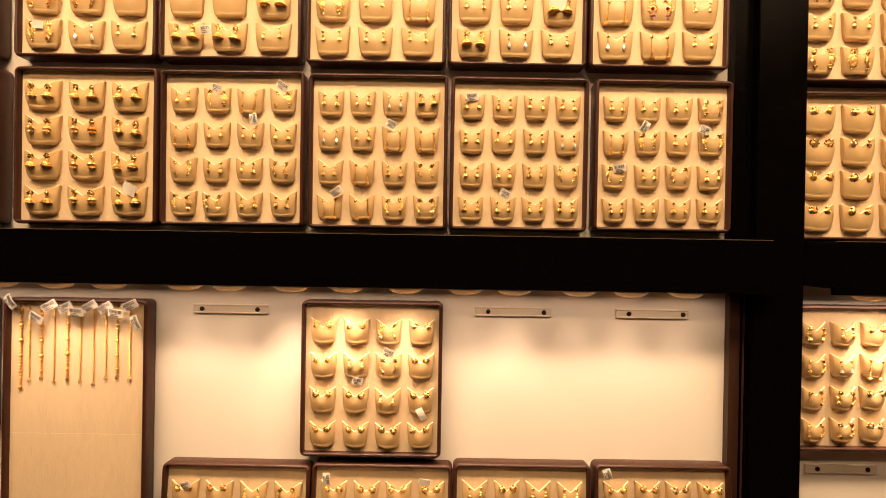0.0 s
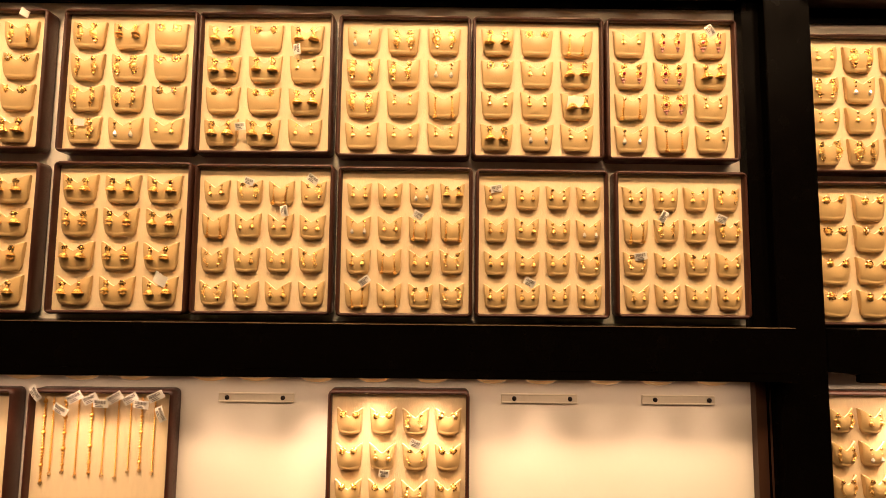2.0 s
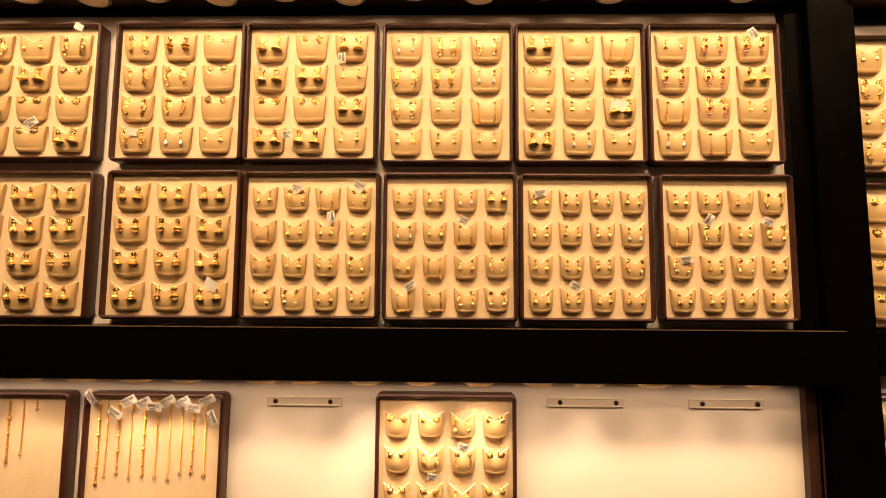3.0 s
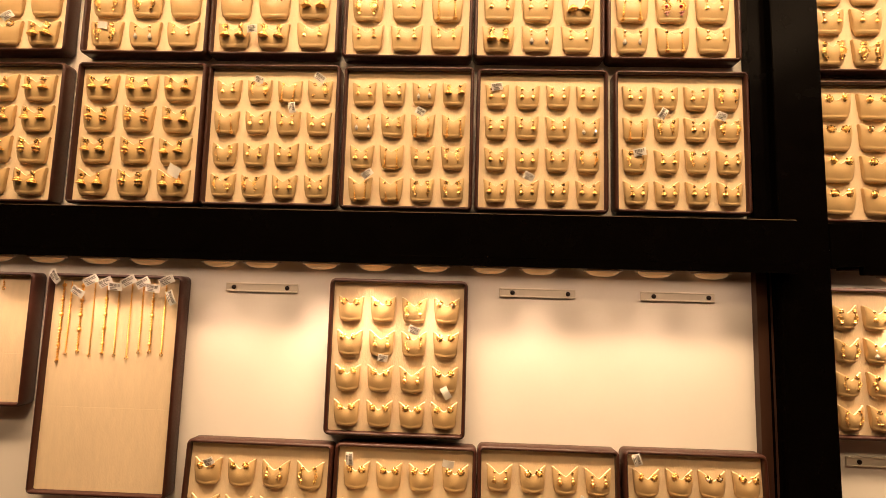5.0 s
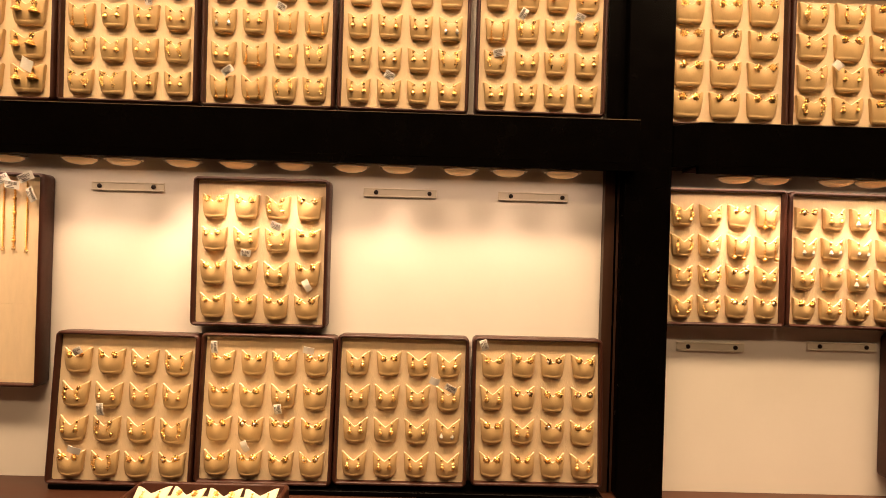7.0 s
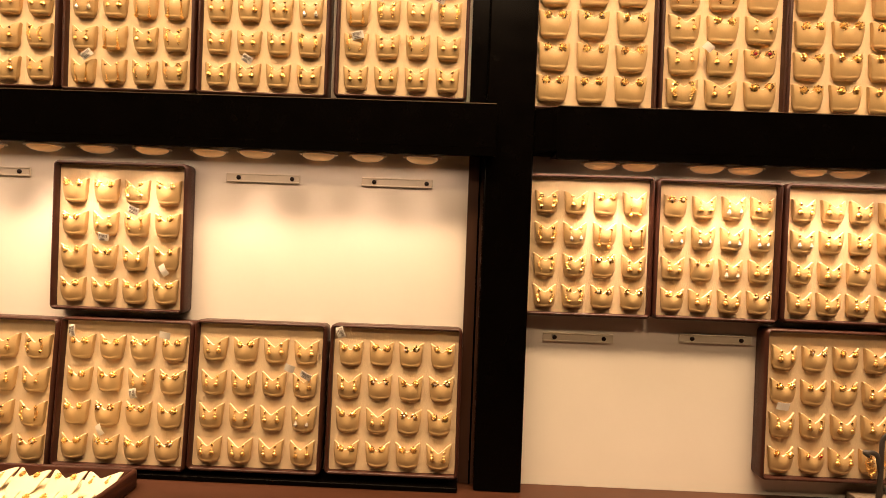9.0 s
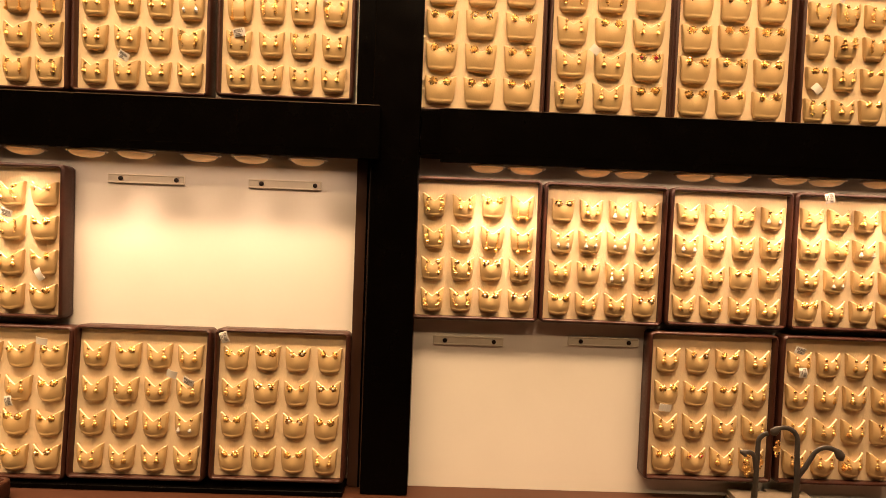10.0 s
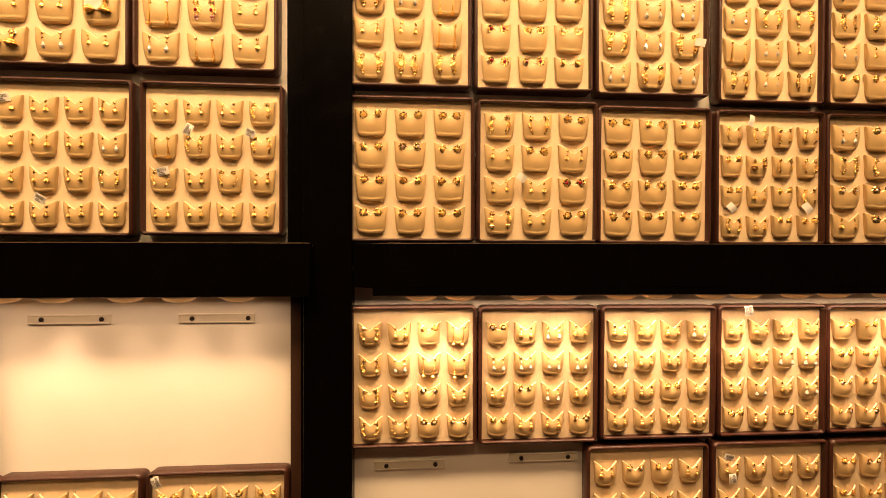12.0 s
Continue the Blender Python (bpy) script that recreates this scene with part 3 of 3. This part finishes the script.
def chain_tray(x0, x1, z0, z1, lean=0.0):
    w, h = x1 - x0, z1 - z0
    root = tagged(new("chain_tray"), "tall brown leather tray with gold chains on cream cloth", "tray", GB)
    root.matrix_basis = pose(x0, WALL_Y - 0.0006 - h * math.sin(radians(lean)), z0, -lean)
    part("frame", ring_frame(w, h, TRAY_D, RIM_W, RECESS), LEATHER, root, "dark brown leather rim", True)
    seam = h * 0.385
    for za, zb in ((RIM_W - 0.001, seam), (seam, h - RIM_W + 0.001)):
        part("backing", one_box(RIM_W - 0.001, w - RIM_W + 0.001, -TRAY_D + RECESS, -0.004, za, zb, 0.0004), SUEDE, root, "cream cloth cushion")
    return root


chain_tray(-0.768, -0.511, 1.106, 1.502, 0.3)
chain_tray(-1.050, -0.795, 1.256, 1.502)
for i, (x, low) in enumerate([(-0.742, 1.343), (-0.727, 1.358), (-0.705, 1.362), (-0.682, 1.356), (-0.658, 1.360), (-0.635, 1.357), (-0.611, 1.353), (-0.589, 1.364), (-0.569, 1.366), (-0.546, 1.361)]):
    chain(x, 1.484, low, i, (1, 2, 1, 0, 1, 0, 0, 2, 1, 2)[i], 0.3)
for i, (x, low) in enumerate([(-0.884, 1.394), (-0.910, 1.38), (-0.935, 1.385), (-0.860, 1.475)]):
    chain(x, 1.484, low, 20 + i, i % 3)


# ---- price tags ----
def price_tag(x, z, turn, w=0.021, h=0.013, y=0.671, lean=12, swing=0, blank=False):
    root = tagged(new("price_tag"), "small blank white paper tag" if blank else "small white paper price tag with a barcode", "price tag", "price tags")
    bm = bmesh.new()
    n = 6
    a = [[bm.verts.new((w * (i / n - 0.5), d - 0.0016 * math.cos(math.pi * (i / n - 0.5)), zz)) for i in range(n + 1)] for d, zz in ((0, -h / 2), (0, h / 2), (0.0004, h / 2), (0.0004, -h / 2))]
    for p, q in zip(a, a[1:] + a[:1]):
        for i in range(n):
            bm.faces.new((p[i], p[i + 1], q[i + 1], q[i]))
    for i in (0, n):
        bm.faces.new([r[i] for r in a])
    card = part("card", bm, PAPER, root)
    if not blank:
        rnd = random.Random(int(1000 * (x + z)))
        bm, bx = bmesh.new(), -w * 0.40
        while bx < w * 0.36:
            bw = rnd.choice((0.0005, 0.0008, 0.0011))
            yy = -0.0016 * math.cos(math.pi * bx / w) - 0.0004
            box(bm, bx, bx + bw, yy - 0.0001, yy + 0.0002, -h * 0.02, h * 0.36)
            bx += bw + rnd.choice((0.0005, 0.0009))
        for k in range(2):
            box(bm, -w * 0.3, w * (0.1 + 0.1 * k), -0.0021, -0.0012, -h * (0.2 + 0.18 * k), -h * (0.12 + 0.18 * k))
        part("print", bm, INK, card, "dark barcode bars")
    root.matrix_basis = pose(x, y, z, lean, turn, swing)
    return root


for i, (x, z, turn, blank) in enumerate([
    (-0.708, 1.986, 8, True), (-0.411, 1.981, -4, False), (-0.390, 1.879, 20, False), (-0.274, 1.884, 35, False), (-0.324, 1.825, 80, False), (-0.542, 1.699, 28, True),
    (-0.176, 1.700, -35, False), (0.121, 1.700, 30, False), (-0.081, 1.820, 28, False), (0.061, 1.870, -12, False), (0.365, 1.822, -60, False), (0.470, 1.818, 25, False),
    (-0.020, 1.309, 60, True), (-0.080, 1.417, 22, False), (-0.134, 1.366, 10, False), (0.322, 1.749, -10, False), (0.208, 2.034, 5, True),
    (0.220, 1.140, 20, True), (-0.385, 1.075, 85, False), (0.310, 1.208, 70, False), (-0.434, 1.178, -25, False), (-0.185, 1.192, 85, False), (-0.013, 1.190, 10, True), (-0.064, 1.083, 80, False),
    (-0.427, 1.002, 20, True), (-0.120, 1.016, 60, True), (0.953, 1.746, 40, True), (1.112, 1.107, 5, True), (1.355, 1.220, 15, False), (1.362, 1.179, 85, False), (0.250, 1.128, 25, False),
    (1.292, 2.003, 10, True), (1.356, 1.694, 45, True), (1.508, 1.694, 50, True), (1.394, 1.859, -75, True), (1.392, 1.499, 80, False), (0.461, 2.174, 60, False), (-0.311, 2.130, 85, False), (-0.824, 2.195, 30, True), (-0.902, 2.005, -35, False),
]):
    big = 1.5 if i in (5, 16) else 1.0
    price_tag(x, z, turn, big * (0.022 - 0.002 * (i % 3)), big * (0.013 + 0.001 * (i % 2)), 0.6765 - (0.063 * (1.219 - z) if z < 1.219 and x < 0.53 else 0.0), 10, 4 * (i % 5) - 8, blank)
for i, (x, z) in enumerate([(-0.752, 1.496), (-0.705, 1.469), (-0.681, 1.490), (-0.655, 1.487), (-0.635, 1.480), (-0.610, 1.490), (-0.584, 1.488), (-0.564, 1.479), (-0.538, 1.493), (-0.529, 1.462)]):
    price_tag(x, z, (55, 30, -28, -25, 5, -30, -28, 8, -25, 65)[i], 0.027, 0.015, 0.679 - 0.0012 * (i % 3), 8, 3 * (i % 3) - 3)


# ---- hanging rails ----
def rail(x0, x1, sa, sb, z):
    root = tagged(new("hanging_rail"), "short white rail with two dark screws on the wall", "rail", "hanging rails")
    bm = bmesh.new()
    box(bm, x0, x1, WALL_Y - 0.003, WALL_Y - 0.0004, z - 0.0085, z + 0.0085, 0.0006, 1)
    box(bm, x0 + 0.001, x1 - 0.001, WALL_Y - 0.0042, WALL_Y - 0.0031, z + 0.0055, z + 0.0083, 0.0006, 1)
    box(bm, x0 + 0.001, x1 - 0.001, WALL_Y - 0.0042, WALL_Y - 0.0031, z - 0.0083, z - 0.0055, 0.0006, 1)
    part("strip", bm, RAIL, root)
    for sx in (sa, sb):
        part("screw", lathe(bmesh.new(), [(0.0042, 0.0), (0.0042, 0.0015), (0.0030, 0.0026), (0.0005, 0.0028)], 12, (sx, WALL_Y - 0.0031, z), "y"), SCREW, root, "dark screw head", True)
    return root


rail(-0.443, -0.305, -0.427, -0.325, 1.485)
rail(0.074, 0.214, 0.098, 0.200, 1.488)
rail(0.332, 0.466, 0.356, 0.455, 1.488)
rail(0.684, 0.816, 0.706, 0.798, 1.209)
rail(0.938, 1.072, 0.962, 1.053, 1.216)


# ---- on the counter ----
def counter_tray(x0, x1, y0, y1):
    w, h = x1 - x0, y1 - y0
    root = tagged(new("counter_tray"), "brown leather tray of ivory earring pads lying on the counter", "tray")
    root.matrix_basis = Matrix.Translation((x0, y0, 0.9308)) @ Matrix(((1, 0, 0, 0), (0, 0, 1, 0), (0, -1, 0, 0), (0, 0, 0, 1)))
    part("frame", ring_frame(w, h, 0.032, 0.008, 0.022), LEATHER, root, "dark brown leather rim", True)
    part("backing", one_box(0.007, w - 0.007, -0.010, -0.004, 0.007, h - 0.007), CARD, root, "ivory cloth backing")
    for j in range(4):
        for i in range(4):
            pad = part("pad", CARD_PAD_MESH, None, root, "ivory earring pad")
            pad.matrix_basis = pose(w * (0.155 + 0.231 * i), -0.034 + 0.002 * ((i * 3 + j) % 3), h * (0.27 + 0.215 * j), 30 + 5 * ((i + 2 * j) % 3), 4 * ((i * 2 + j) % 3) - 4, 0)
            at = root.matrix_basis @ pad.matrix_basis
            pad.matrix_basis = pad.matrix_basis @ Matrix.Diagonal((0.056, 0.016, 0.044, 1))
            for side in (-1, 1):
                earring("flower" if (i + j) % 3 else "drop", 0.0031 if (i + j) % 3 == 0 else round(0.0031 * 1.15, 5), at @ pose(side * 0.013, -0.0062, -0.013))
    return root


counter_tray(-0.290, -0.028, 0.365, 0.640)


def hook_stand(x, y, turn, prongs, label):
    """A flat slab with a bent grey upright that forks into curled prongs."""
    root = tagged(new("earring_stand"), label, "earring stand", "earring stands")
    part("base", box(box(bmesh.new(), -0.038, 0.038, -0.030, 0.030, 0.0, 0.009, 0.001, 1), -0.037, 0.037, -0.029, 0.029, 0.0092, 0.020, 0.0015, 2), PLINTH, root, "tan cloth-covered slab")
    for pts, radii in prongs:
        bm = tube(bmesh.new(), pts, radii, 8)
        for v in bm.verts:
            v.co.y *= 0.4
        part("prong", bm, SOOT, root, "bent grey acrylic prong", True)
    root.matrix_basis = pose(x, y, 0.9305, 0, 0, turn)
    return root


def arc(cx, cz, r, a0, a1, n=9):
    return [(cx + r * math.cos(radians(a0 + (a1 - a0) * k / n)), 0, cz + r * math.sin(radians(a0 + (a1 - a0) * k / n))) for k in range(n + 1)]


tall = [(0.002, 0, 0.012), (0.004, 0, 0.06), (0.001, 0, 0.105)] + arc(-0.022, 0.126, 0.023, 10, 160)
side = [(0.004, 0, 0.06), (0.016, 0, 0.078)] + arc(0.052, 0.092, 0.026, 160, 10)
hook_stand(1.352, 0.668, -6, [(tall, [0.0068, 0.0058, 0.0048] + [0.0043] * 7 + [0.0068, 0.0085, 0.0035]), (side, [0.0055, 0.005] + [0.0045] * 7 + [0.0075, 0.0085, 0.004])], "grey two-pronged earring stand on a tan slab")
thin = [(-0.004, 0, 0.012), (-0.002, 0, 0.075)] + arc(0.017, 0.122, 0.019, 185, 100)
thin2 = [(-0.003, 0, 0.07), (-0.006, 0, 0.088)] + arc(-0.018, 0.092, 0.012, 20, 150)
hook_stand(1.280, 0.664, -6, [(thin, [0.006, 0.0045] + [0.0045] * 10), (thin2, [0.004, 0.004] + [0.0045] * 7 + [0.007, 0.009, 0.005])], "small grey earring stand with a curled prong")
earring("filigree", 0.0046, pose(1.310, 0.660, 1.056, 0, 4, 10))
earring("filigree", 0.0046, pose(1.252, 0.656, 1.020, 0, -6, -10))
earring("flower", round(0.0048 * 1.2, 5), pose(1.428, 0.654, 1.018, 0, 0, 20))
